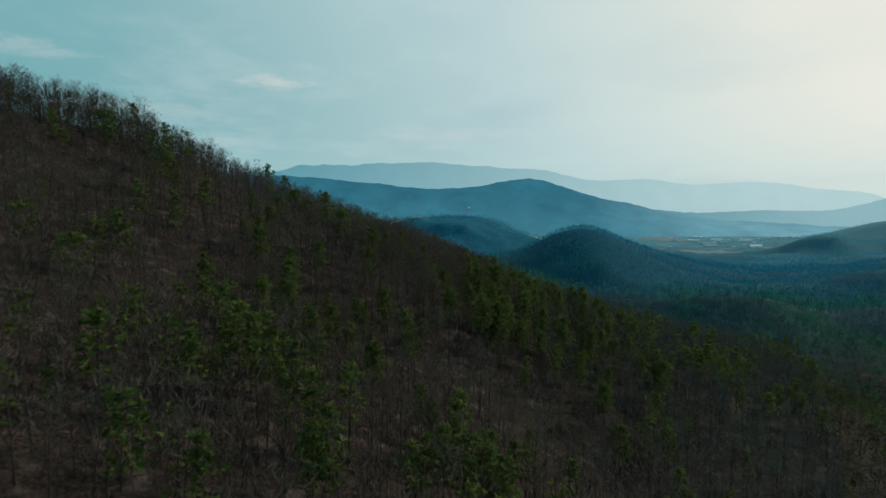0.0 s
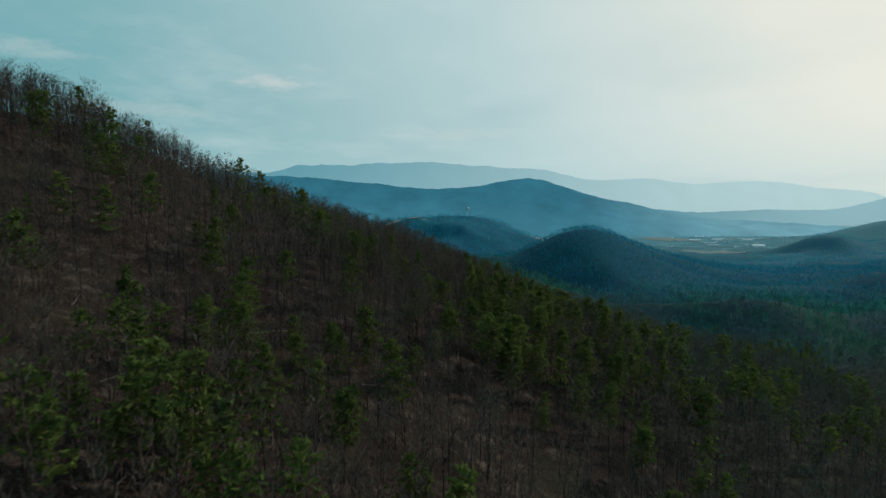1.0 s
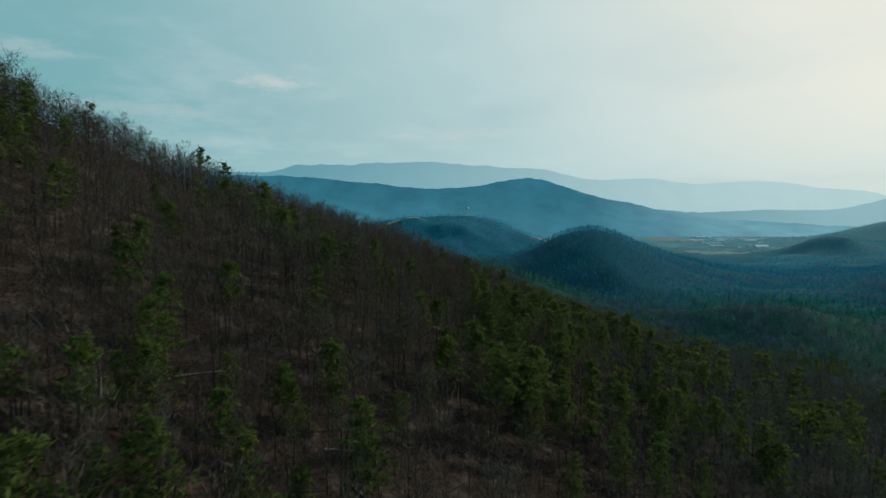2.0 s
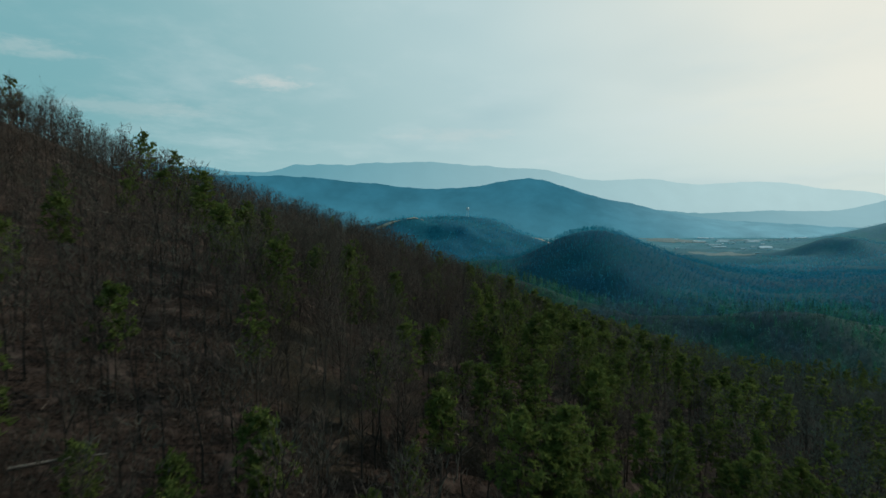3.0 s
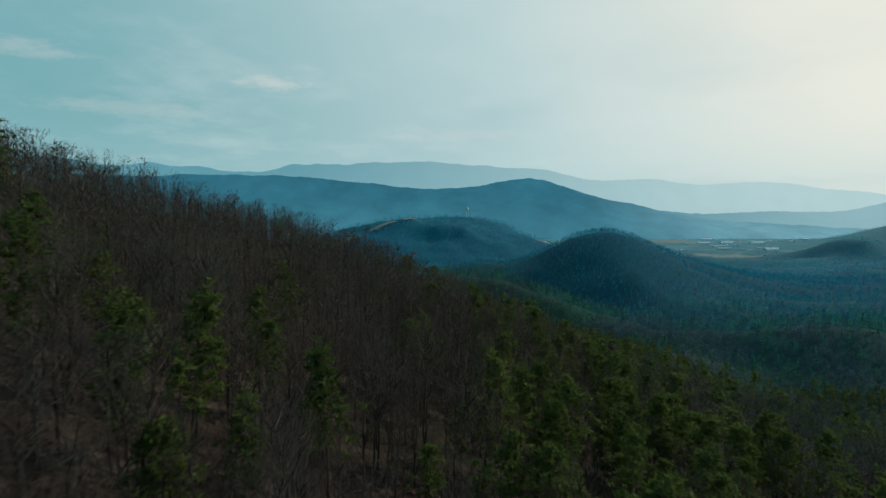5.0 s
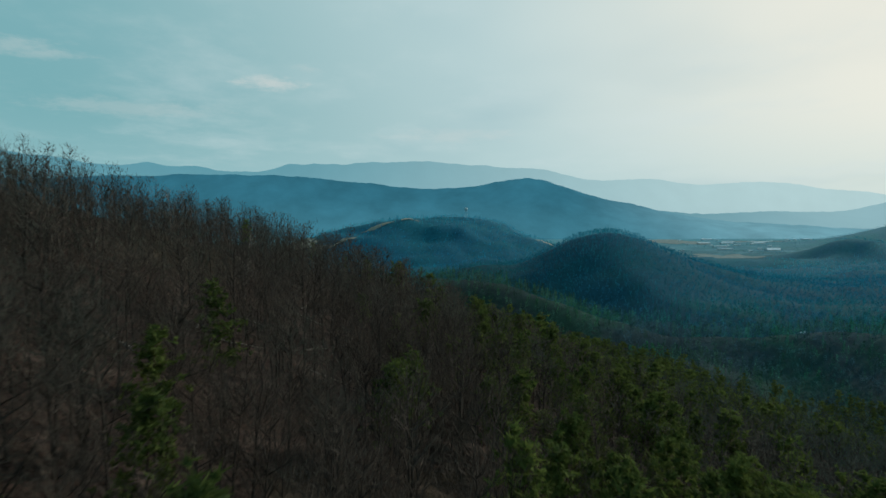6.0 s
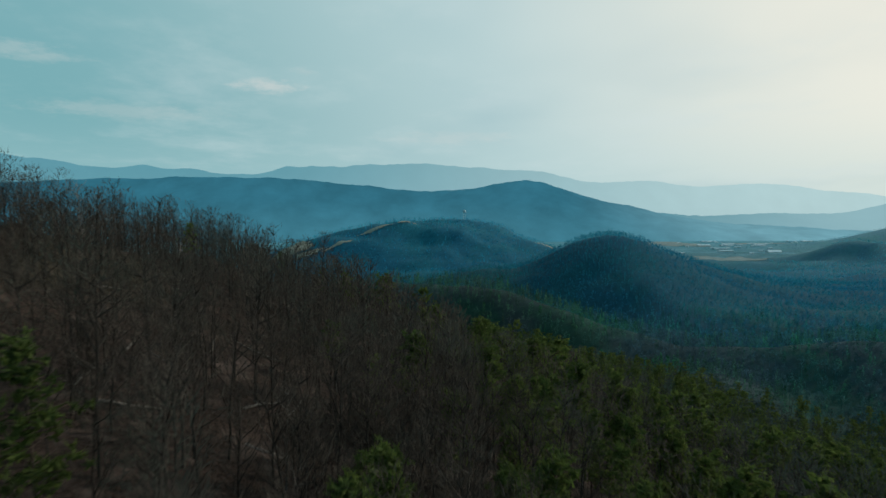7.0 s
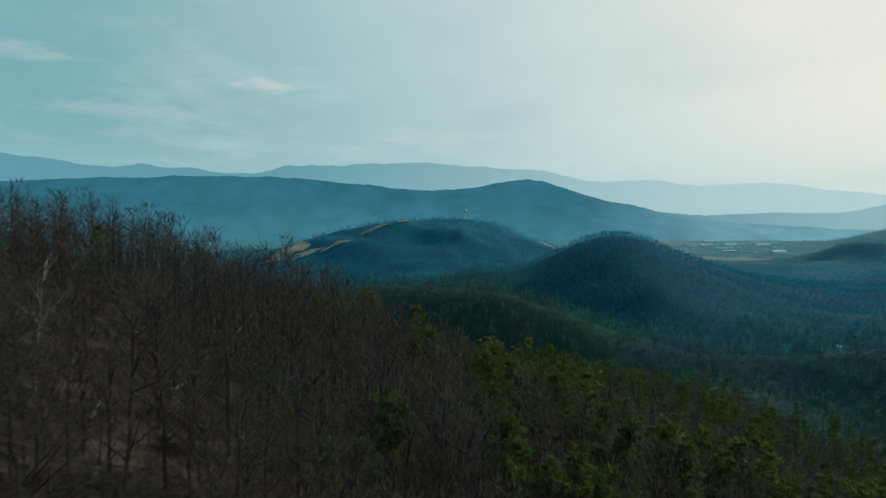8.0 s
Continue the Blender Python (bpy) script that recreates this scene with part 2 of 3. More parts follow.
def ease(v, a, b):
    s = np.clip((v - a) / (b - a), 0, 1)
    return s * s * (3 - 2 * s)


def crest(y):
    """The spur's crest line, x for each y."""
    return np.where(y < 316, -37 - 0.95 * (316 - y), -37 + 0.25 * (y - 316))


def bump(x, y, cx, cy, sx, sy, h):
    return h * np.exp(-((x - cx) / sx) ** 2 - ((y - cy) / sy) ** 2)


def height(x, y):
    x, y = np.asarray(x, float), np.asarray(y, float)
    q = -20 * ease(y, 215, 115) - 0.056 * np.maximum(y - 260, 0)
    u = np.maximum((crest(y) - x) * 0.876, 0)
    slope = -26.6 - 0.40 * x + q - (0.75 - 0.13 * ease(y, 250, 290)) * u * u / (u + 14 + 22 * ease(y, 250, 290)) + 6.0 * np.exp(-((x - crest(y)) / 24) ** 2) * ease(y, 255, 285) * ease(y, 365, 330)
    slope = slope + 4.5 * np.exp(-((x - crest(y)) / 28) ** 2) * ease(y, 275, 225)
    slope = slope + 3.5 * np.exp(-((y - 250) / 18) ** 2 - ((x - crest(y)) / 26) ** 2)
    slope = slope + 5.0 * rolling(x, y, 60) + 1.2 * rolling(x, y, 9, 2)
    # the far edge of the near spur, past which the land falls into the hollow
    past = (y - 362 - 1.30 * x) / 1.64
    slope = slope - 0.42 * 9 * np.logaddexp(0, past / 9) * ease(x, -48, -14)
    slope = slope + 3.0 * np.exp(-(past / 22) ** 2) * ease(x, 10, 60) + bump(x, y, 182, 545, 46, 30, 15) + bump(x, y, 128, 535, 24, 22, 5) + bump(x, y, 165, 300, 62, 75, 14)
    valley = -118 - 34 * ease(y, 700, 2300) + rolling(x + 0.3 * y, y * 1.5, 190, 4) * (26 + 12 * ease(y, 900, 1500)) * (1 - 0.9 * ease(y, 1900, 2300))
    # the second spur, behind the hollow, falling to the right
    line = 705 - 0.55 * np.clip(x, -40, 170)
    top = 50 * ease(x, 400, -40) + 14 * ease(x, 130, 40)
    valley = valley + top * np.exp(-((y - line) / np.where(y < line, 62, 80)) ** 2) * ease(x, -330, -120)
    valley = valley + bump(x, y, 300, 592, 85, 42, 25) + bump(x, y, 410, 610, 110, 60, 9)
    # the dark rounded hill
    valley = valley + bump(x, y, 222, 1010, 92, 170, 88) + bump(x, y, 335, 1030, 85, 150, 30) + bump(x, y, 430, 1040, 120, 150, 17) + bump(x, y, 60, 1050, 110, 150, 34)
    # the hill with the pastures, and those round the town
    valley = valley + bump(x, y, 0, 1550, 330, 220, 120) + bump(x, y, -270, 1470, 110, 130, 26)
    valley = valley + bump(x, y, 1235, 2000, 105, 170, 66) + bump(x, y, 1460, 1980, 200, 200, 52) + bump(x, y, 2250, 2850, 420, 300, 130)
    valley = valley + bump(x, y, 800, 950, 270, 240, 34) + bump(x, y, -560, 1950, 320, 200, 46) + bump(x, y, 560, 800, 150, 90, 18) + bump(x, y, 150, 1560, 140, 170, 10) + bump(x, y, -150, 1545, 130, 160, 22)
    k = 9.0
    return EYE + k * np.logaddexp(slope / k, valley / k)


def mesh_of(name, verts, tris, mats, index=None, smooth=False):
    """A mesh from arrays of corners and triangles."""
    verts, tris = np.asarray(verts, np.float32), np.asarray(tris, np.int32)
    me = bpy.data.meshes.new(name)
    me.vertices.add(len(verts))
    me.vertices.foreach_set("co", verts.ravel())
    me.loops.add(tris.size)
    me.loops.foreach_set("vertex_index", tris.ravel())
    me.polygons.add(len(tris))
    me.polygons.foreach_set("loop_start", np.arange(0, tris.size, 3, dtype=np.int32))
    for m in mats:
        me.materials.append(m)
    if index is not None:
        me.polygons.foreach_set("material_index", np.asarray(index, np.int32))
    me.polygons.foreach_set("use_smooth", np.full(len(tris), smooth))
    me.update(calc_edges=True)
    me.validate()
    return me


def sheet(name, xs, ys, f, mats):
    gx, gy = np.meshgrid(xs, ys)
    v = np.stack([gx.ravel(), gy.ravel(), f(gx, gy).ravel()], 1)
    nx, ny = len(xs), len(ys)
    i = (np.arange(ny - 1)[:, None] * nx + np.arange(nx - 1)[None]).ravel()
    t = np.concatenate([np.stack([i, i + 1, i + nx + 1], 1), np.stack([i, i + nx + 1, i + nx], 1)])
    return new(name, mesh_of(name, v, t, mats, smooth=True))


def steps(*legs):
    out = []
    for a, b, d in legs:
        out.append(np.arange(a, b, d))
    return np.concatenate(out + [[legs[-1][1]]])


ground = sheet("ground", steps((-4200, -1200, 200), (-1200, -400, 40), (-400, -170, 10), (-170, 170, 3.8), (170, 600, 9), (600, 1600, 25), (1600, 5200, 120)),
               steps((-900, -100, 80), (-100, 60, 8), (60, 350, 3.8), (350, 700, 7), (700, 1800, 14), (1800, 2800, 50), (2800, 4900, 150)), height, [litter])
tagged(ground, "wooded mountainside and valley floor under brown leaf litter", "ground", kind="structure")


def mountain_range(name, label, y0, depth, xa, xb, foot, summits, rough, mat, seed):
    """A far ridge: a foot level, broad summits (x, height, width) fitted to the camera's skyline, and eroded flanks."""
    def f(x, y):
        v = (y - y0) / depth
        prof = foot + sum(h * np.exp(-((x - cx) / w) ** 2) for cx, h, w in summits) + rough * rolling(x + seed, 0 * y, 420, 5) + 5.0 * rolling(x + seed, y, 45, 2)
        flank = 1 - np.abs(v)
        gully = 1 + 0.25 * rolling(x + seed, y, 260, 4) * (1 - flank)
        return EYE - 160 + (prof + 160) * np.clip(flank, 0, 1) ** 0.8 * gully
    return tagged(sheet(name, np.linspace(xa, xb, 640), np.linspace(y0 - depth, y0 + depth * 0.3, 17), f, [mat]), label, "mountains", kind="structure")


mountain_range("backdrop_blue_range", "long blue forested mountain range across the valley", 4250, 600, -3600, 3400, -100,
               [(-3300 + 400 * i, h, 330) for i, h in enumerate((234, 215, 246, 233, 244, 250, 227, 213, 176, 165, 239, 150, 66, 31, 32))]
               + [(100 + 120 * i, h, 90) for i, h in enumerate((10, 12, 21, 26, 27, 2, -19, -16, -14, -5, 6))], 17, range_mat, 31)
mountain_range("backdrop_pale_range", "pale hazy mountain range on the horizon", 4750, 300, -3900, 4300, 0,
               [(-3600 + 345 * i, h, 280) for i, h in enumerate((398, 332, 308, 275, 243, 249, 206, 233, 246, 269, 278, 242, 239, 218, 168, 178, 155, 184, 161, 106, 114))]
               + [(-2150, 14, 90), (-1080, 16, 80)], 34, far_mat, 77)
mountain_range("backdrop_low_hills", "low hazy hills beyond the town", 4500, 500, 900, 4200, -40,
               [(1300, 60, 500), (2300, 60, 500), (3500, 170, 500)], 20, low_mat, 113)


# ---- trees ----
def tube(points, radii, sides):
    """Corners and triangles of a tapering tube along points; the last radius may be 0."""
    points = np.asarray(points, float)
    v, t = [], []
    a = np.arange(sides) * 2 * np.pi / sides
    for i, p in enumerate(points):
        d = points[min(i + 1, len(points) - 1)] - points[max(i - 1, 0)]
        d = d / (np.linalg.norm(d) + 1e-9)
        s = np.cross(d, (0, 0, 1)) if abs(d[2]) < 0.9 else np.cross(d, (1, 0, 0))
        s = s / np.linalg.norm(s)
        w = np.cross(d, s)
        v.append(p + radii[i] * (np.cos(a)[:, None] * s + np.sin(a)[:, None] * w))
    for i in range(len(points) - 1):
        for j in range(sides):
            q, r = i * sides + j, i * sides + (j + 1) % sides
            t += [(q, r, r + sides), (q, r + sides, q + sides)]
    return np.concatenate(v), np.array(t)


def spike(a, b, r):
    """A three-sided tapering stick."""
    a, b = np.asarray(a, float), np.asarray(b, float)
    d = (b - a) / (np.linalg.norm(b - a) + 1e-9)
    s = np.cross(d, (0.3, 0.2, 0.93))
    s = s / (np.linalg.norm(s) + 1e-9)
    w = np.cross(d, s)
    return np.array([a + r * s, a + r * (-0.5 * s + 0.87 * w), a + r * (-0.5 * s - 0.87 * w), b]), np.array([(0, 1, 3), (1, 2, 3), (2, 0, 3)])


def blade(a, b, width, g):
    """One thin twig or spray, a sliver that tapers to its tip."""
    d = b - a
    s = np.cross(d, g.normal(size=3))
    s = s / (np.linalg.norm(s) + 1e-9) * width * 0.5
    return np.array([a - s, a + s, b]), np.array([(0, 1, 2)])


def join(bits):
    v, t, at = [], [], 0
    for bv, bt in bits:
        v.append(bv)
        t.append(bt + at)
        at += len(bv)
    return np.concatenate(v), np.concatenate(t)


def bare_tree(seed, fine, sparse=False):
    """Trunk and crown of a leafless hardwood about 15 m tall."""
    g = np.random.default_rng(seed)
    tall = 14.0 * g.uniform(0.85, 1.1)
    segs = 6 if fine else 3
    zs = np.linspace(0, tall * 0.93, segs + 1)
    zs[0] = -0.6
    bend = g.normal(0, 0.5, 2)
    axis = np.stack([bend[0] * (zs / tall) ** 2 * 1.5 + g.normal(0, 0.08, segs + 1) * (zs > 1), bend[1] * (zs / tall) ** 2 * 1.5 + g.normal(0, 0.08, segs + 1) * (zs > 1), zs], 1)
    trunk = [tube(axis, np.linspace(0.15, 0.02, segs + 1), 5 if fine else 3)]
    crown = []
    for i in range(14 if fine else 6):
        f = g.uniform(0.26, 0.97)
        a = np.array([np.interp(f * tall * 0.93, zs, axis[:, c]) for c in range(3)])
        az, up = g.uniform(0, 2 * np.pi), radians(g.uniform(28, 65))
        long = (1.12 - f) * g.uniform(3.8, 6.2) + 1.1
        d = np.array([np.cos(az) * np.cos(up), np.sin(az) * np.cos(up), np.sin(up)])
        m = a + d * long * 0.5 + g.normal(0, 0.18, 3)
        b = m + (d + np.array([0, 0, 0.35])) * long * 0.5 + g.normal(0, 0.2, 3)
        if fine:
            trunk.append(tube([a, m, b], [0.075, 0.045, 0.012], 3))
        else:
            trunk.append(spike(a, b, 0.07))
        for _ in range(6 if fine else 0):
            s = g.uniform(0.25, 1.0)
            p = a + (m - a) * s * 2 if s < 0.5 else m + (b - m) * (s - 0.5) * 2
            e = p + (d * 0.6 + g.normal(0, 0.6, 3) + np.array([0, 0, 0.15])) * g.uniform(0.7, 1.6)
            crown.append(spike(p, e, 0.018))
            for _ in range(4):
                o = p + (e - p) * g.uniform(0.3, 1.0)
                w = o + ((e - p) * 0.25 + g.normal(0, 0.42, 3) + np.array([0, 0, 0.15])) * g.uniform(0.55, 1.1)
                crown.append(blade(o, w, 0.028, g))
    # the haze of fine twigs that fills the crown
    sprays, long, width = (300, 1.0, 0.062) if fine else (76, 1.5, 0.19) if sparse else (110, 1.25, 0.13)
    wide = g.uniform(2.8, 4.1)
    for _ in range(sprays):
        v, an = g.uniform(0.0, 1.0), g.uniform(0, 2 * np.pi)
        r = wide * math.sqrt(max(1.04 - (1.45 * v - 0.58) ** 2, 0.03)) * g.random() ** 0.5 * (0.85 + 0.25 * math.sin(3 * an + seed + 4 * v))
        h = tall * (0.34 + 0.66 * v)
        p = np.array([np.interp(h, zs, axis[:, 0]) + math.cos(an) * r, np.interp(h, zs, axis[:, 1]) + math.sin(an) * r, h])
        d = np.array([math.cos(an) * 0.6, math.sin(an) * 0.6, g.uniform(0.5, 1.4)]) + g.normal(0, 0.35, 3)
        d = d / np.linalg.norm(d) * long * g.uniform(0.6, 1.3)
        crown.append(blade(p - d * 0.5, p + d * 0.5, width * g.uniform(0.6, 1.3), g))
    return trunk[0], join(trunk[1:]), join(crown)


def pine_tree(seed, fine, sparse=False):
    """Trunk and layered crown of a pine about 13 m tall."""
    g = np.random.default_rng(seed)
    tall = 13.5 * g.uniform(0.85, 1.12)
    bare = g.uniform(0.28, 0.5)
    bend = g.normal(0, 0.25, 2)
    zs = np.linspace(0, tall * 0.98, 5)
    zs[0] = -0.6
    axis = np.stack([bend[0] * (zs / tall) ** 2 * 2, bend[1] * (zs / tall) ** 2 * 2, zs], 1)
    trunk = [tube(axis, np.linspace(0.17, 0.02, 5), 5 if fine else 3)]
    crown = []
    taper = g.uniform(0.45, 1.0)
    whorls, arms = (12, 5) if fine else (6, 4) if sparse else (7, 4)
    for i in range(whorls):
        f = bare + (1 - bare) * (i + g.uniform(0, 0.6)) / whorls
        v = (f - bare) / (1 - bare)
        reach = 3.3 * (1.04 - v) ** taper * (0.55 + 0.45 * ease(v, 0.0, 0.22)) + 0.2
        for j in range(arms):
            if g.random() < 0.14:
                continue
            az = 2 * np.pi * (j + g.uniform(-0.3, 0.3)) / arms + i * 1.9
            a = np.array([np.interp(f * tall * 0.98, zs, axis[:, c]) for c in range(3)])
            long = reach * g.uniform(0.65, 1.15)
            d = np.array([np.cos(az), np.sin(az), 0.04 + 0.45 * v])
            b = a + d * long
            trunk.append(spike(a, b, 0.045))
            for c in range(3):
                s = 0.18 + 0.82 * (c + g.uniform(0, 1)) / 3
                p = a + (b - a) * s + g.normal(0, 0.30, 3)
                for _ in range(7 if fine else 3 if sparse else 4):
                    w = g.normal(0, 1, 3)
                    w[2] = abs(w[2]) * 0.6 + 0.1
                    w = w / np.linalg.norm(w) * g.uniform(0.45, 0.85) * (1 if fine else 1.3)
                    crown.append(blade(p - w * 0.3 + g.normal(0, 0.12, 3), p + w, 0.24 if fine else 0.62 if sparse else 0.42, g))
    return trunk[0], join(trunk[1:]), join(crown)


def far_crown(seed, pine, sprays, long, width):
    """A crown seen from afar: clumps of short needle sprays for a pine, a dome of rising fine twigs for a bare hardwood."""
    g = np.random.default_rng(seed)
    bits = []
    wide, tall, foot = (g.uniform(1.7, 2.5), g.uniform(6.0, 8.5), g.uniform(2.0, 4.0)) if pine else (g.uniform(2.3, 3.4), g.uniform(4.5, 6.5), g.uniform(3.0, 5.0))
    lean = g.normal(0, 0.4, 2)
    for _ in range(sprays):
        v, an = g.random() ** (0.9 if pine else 0.7), g.uniform(0, 2 * np.pi)
        r = wide * ((1.03 - v) ** 0.75 if pine else math.sqrt(max(1.03 - v * v, 0.02))) * g.uniform(0.45, 1.0) * (0.8 + 0.35 * math.sin(3 * an + seed))
        p = np.array([math.cos(an) * r + lean[0] * v, math.sin(an) * r + lean[1] * v, foot + v * tall])
        rise = g.uniform(0.0, 0.6) if pine else g.uniform(0.5, 1.6)
        d = np.array([math.cos(an), math.sin(an), rise]) + g.normal(0, 0.4, 3)
        d = d / np.linalg.norm(d) * long * g.uniform(0.6, 1.3)
        bits.append(blade(p - d * 0.5, p + d * 0.5, width * g.uniform(0.6, 1.3), g))
    if not pine and width < 0.6:
        bits.append(spike((0, 0, -0.5), (lean[0], lean[1], foot + tall * 0.8), 0.2))
    return join(bits)


def scatter(x0, x1, y0, y1, gap, g):
    xs, ys = np.meshgrid(np.arange(x0, x1, gap), np.arange(y0, y1, gap))
    xs = xs.ravel() + g.uniform(-0.55, 0.55, xs.size) * gap
    ys = ys.ravel() + g.uniform(-0.55, 0.55, ys.size) * gap
    return xs, ys


def planted(name, kinds, spots, mats, label, category, smooth=False):
    """Many trees joined into one mesh: kinds are (parts, ...) by variant, spots x, y, z, turn, scale, variant."""
    vs, ts, ms, at = [], [], [], 0
    for x, y, z, turn, size, kind in spots:
        c, s = math.cos(turn) * size, math.sin(turn) * size
        for m, (v, t) in enumerate(kinds[int(kind)]):
            w = np.empty_like(v)
            w[:, 0] = v[:, 0] * c - v[:, 1] * s + x
            w[:, 1] = v[:, 0] * s + v[:, 1] * c + y
            w[:, 2] = v[:, 2] * size + z
            vs.append(w)
            ts.append(t + at)
            ms.append(np.full(len(t), m))
            at += len(v)
    ob = new(name, mesh_of(name, np.concatenate(vs), np.concatenate(ts), mats, np.concatenate(ms), smooth))
    return tagged(ob, label, category, kind="stuff")


def in_glade(x, y):
    """The open stand below the crest, where the leaf litter lies bare between the trunks."""
    return np.hypot((x + 24) / 25, (y - 274) / 27) < 1 + 0.5 * (wander(x, y, 9) - 0.5)


g = np.random.default_rng(11)
xa, ya = scatter(-200, 330, 62, 352, 3.9, g)
xb, yb = scatter(-60, 300, 352, 520, 4.9, g)
xc, yc = scatter(-105, 8, 255, 348, 3.5, g)
xd, yd = scatter(-170, 0, 150, 258, 3.2, g)
band = np.abs(xd - crest(yd)) < 27
xc, yc = np.concatenate([xc, xd[band]]), np.concatenate([yc, yd[band]])
extra = np.arange(xa.size + xb.size + xc.size) >= xa.size + xb.size
tx, ty = np.concatenate([xa, xb, xc]), np.concatenate([ya, yb, yc])
keep = (crest(ty) - tx < np.where(ty < 255, 26, 62)) & (tx < 20 + 0.55 * ty) & (tx > -0.8 * ty - 10)
keep &= (np.abs(tx - 3) > 9) | (ty > 60)
clear = wander(tx + 40, ty + 10, 22)
keep &= g.random(tx.size) < np.clip(1.25 - 0.75 * ease(clear, 0.62, 0.9), 0, 1)
keep &= ~in_glade(tx, ty) | (g.random(tx.size) < 0.40)
tx, ty, extra = tx[keep], ty[keep], extra[keep]
stand = 0.6 * wander(tx, ty, 34) + 0.4 * wander(tx + 300, ty, 13)
band = np.exp(-((tx - 27) / 22) ** 2) * ease(ty, 140, 175)
grove = np.exp(-((tx + 34) / 13) ** 2 - ((ty - 106) / 16) ** 2)
chance = np.clip(0.08 + 0.55 * ease(stand, 0.50, 0.72) * (0.35 + 0.65 * ease(tx, -5, 20)) * (1 - 0.75 * ease(tx, 12, -4) * ease(tx, -62, -50) * ease(ty, 135, 160)) * (1 - 0.97 * ease(ty, 250, 270) * ease(tx, -2, -14)) + (0.45 - 0.15 * ease(ty, 250, 300)) * band + 0.7 * grove + 0.28 * ease(ty, 330, 430) * ease(tx, -10, 15) - 0.25 * ease(tx, 55, 75) * ease(ty, 330, 300), 0.02, 0.85)
chance = chance * (1 - ease(ty, 250, 268) * ease(tx, -4, -14))
chance = chance * (1 - 0.8 * np.exp(-((tx - crest(ty)) / 22) ** 2) * ease(ty, 262, 250))
is_pine = (g.random(tx.size) < chance) & ~extra
size = np.where(is_pine, g.uniform(0.62, 1.28, tx.size), g.uniform(0.55, 1.12, tx.size))
# tall pines that stand out, as x, y and the height of the top against the first eye
MARKED = [(-31, 100, -22), (10, 165, -23), (-22, 190.5, -4), (27, 198, -25), (17, 201, -19), (-93, 205, 27), (-101, 209, 25), (52, 227, -32), (-72, 254, 18),
          (-66, 258, 14), (28, 267, -31), (17, 282, -21), (96, 192, -58), (-37, 315, -1), (-13, 328, -13), (18, 172, -24), (24, 290, -26), (0, 194, -18), (-20, 340, -12), (-10, 350, -17), (-27, 334, -10), (1, 354, -22)]
for mx, my, top in MARKED:
    free = np.hypot(tx - mx, ty - my) > 3.2
    tx, ty, is_pine, size = tx[free], ty[free], is_pine[free], size[free]
mx, my, mtop = np.array(MARKED).T
tx, ty = np.concatenate([tx, mx]), np.concatenate([ty, my])
is_pine = np.concatenate([is_pine, np.ones(len(mx), bool)])
size = np.concatenate([size, np.clip((EYE + mtop + 1.5 - height(mx, my)) / 13.5, 0.7, 1.5)])
size = size * np.where(is_pine, 1.0, 1 - 0.22 * ease(ty, 228, 240) * ease(ty, 290, 275) * np.exp(-((tx - crest(ty)) / 26) ** 2))
size = size * (1 - 0.30 * ease(ty, 268, 290) * ease(tx, -14, -32)) * (1 - 0.2 * ease(ty, 330, 370))
tz = height(tx, ty)
turn = g.uniform(0, 2 * np.pi, tx.size)
rank = np.hypot(tx - 0, (ty - 225) * 0.55)

for pine, make, name, label, category, mats in (
        (False, bare_tree, "bare_tree", "leafless grey-brown hardwood tree on the leaf-strewn slope", "tree", (bark, bark, twig_mat)),
        (True, pine_tree, "pine_tree", "yellow-green pine among bare trees on the slope", "pine tree", (pine_bark, pine_bark, needle_mat))):
    which = np.flatnonzero(is_pine == pine)
    which = which[np.argsort(rank[which])]
    near, rest = which[:290], which[290:]
    protos = []
    for kind in range(7):
        trunk, limbs, crown = make(100 + kind + 50 * pine, True)
        protos.append((mesh_of("trunk", *trunk, [mats[0]], smooth=True), mesh_of("branching", *limbs, [mats[1]], smooth=True), mesh_of("crown", *crown, [mats[2]])))
    first = {}
    for i in near:
        kind = int(i) % 7
        m = Matrix.LocRotScale((tx[i], ty[i], tz[i]), Euler((g.normal(0, 0.03), g.normal(0, 0.03), turn[i])), (size[i],) * 3)
        if kind not in first:
            thing = tagged(new(name), label, category, group=name.replace("_", " ") + "s on the slope")
            for part_name, me in zip(("trunk", "branching", "crown"), protos[kind]):
                new(part_name, me).parent = thing
            thing.matrix_basis = m
            first[kind] = thing
        else:
            ob = copy_thing(first[kind], Matrix.Identity(4))
            ob.matrix_basis = m
    edge = tx[rest] - crest(ty[rest])
    mid = (rank[rest] < 36) | ((edge > -7) & (edge < 4) & (ty[rest] > 185) & (ty[rest] < 262)) | ((edge > -46) & (edge < -29) & (ty[rest] > 262) & (ty[rest] < 335))
    away = ~mid & (((tx[rest] > -5) & ((ty[rest] > 330) | (tx[rest] > 50))) | (ty[rest] < 135) | ((edge < -6) & (ty[rest] < 250)))
    for fine, sparse, pick, what in ((True, False, rest[mid], "_woodland"), (False, False, rest[~mid & ~away], "_forest"), (False, True, rest[away], "_lower_forest")):
        if len(pick) == 0:
            continue
        kinds = [make(200 + kind + 50 * pine, fine, sparse) for kind in range(9)]
        planted(name + what, kinds, np.stack([tx[pick], ty[pick], tz[pick], turn[pick], size[pick], pick % 9], 1), mats,
                "dense stand of leafless hardwood trees" if not pine else "scattered pines among leafless woods", "forest")

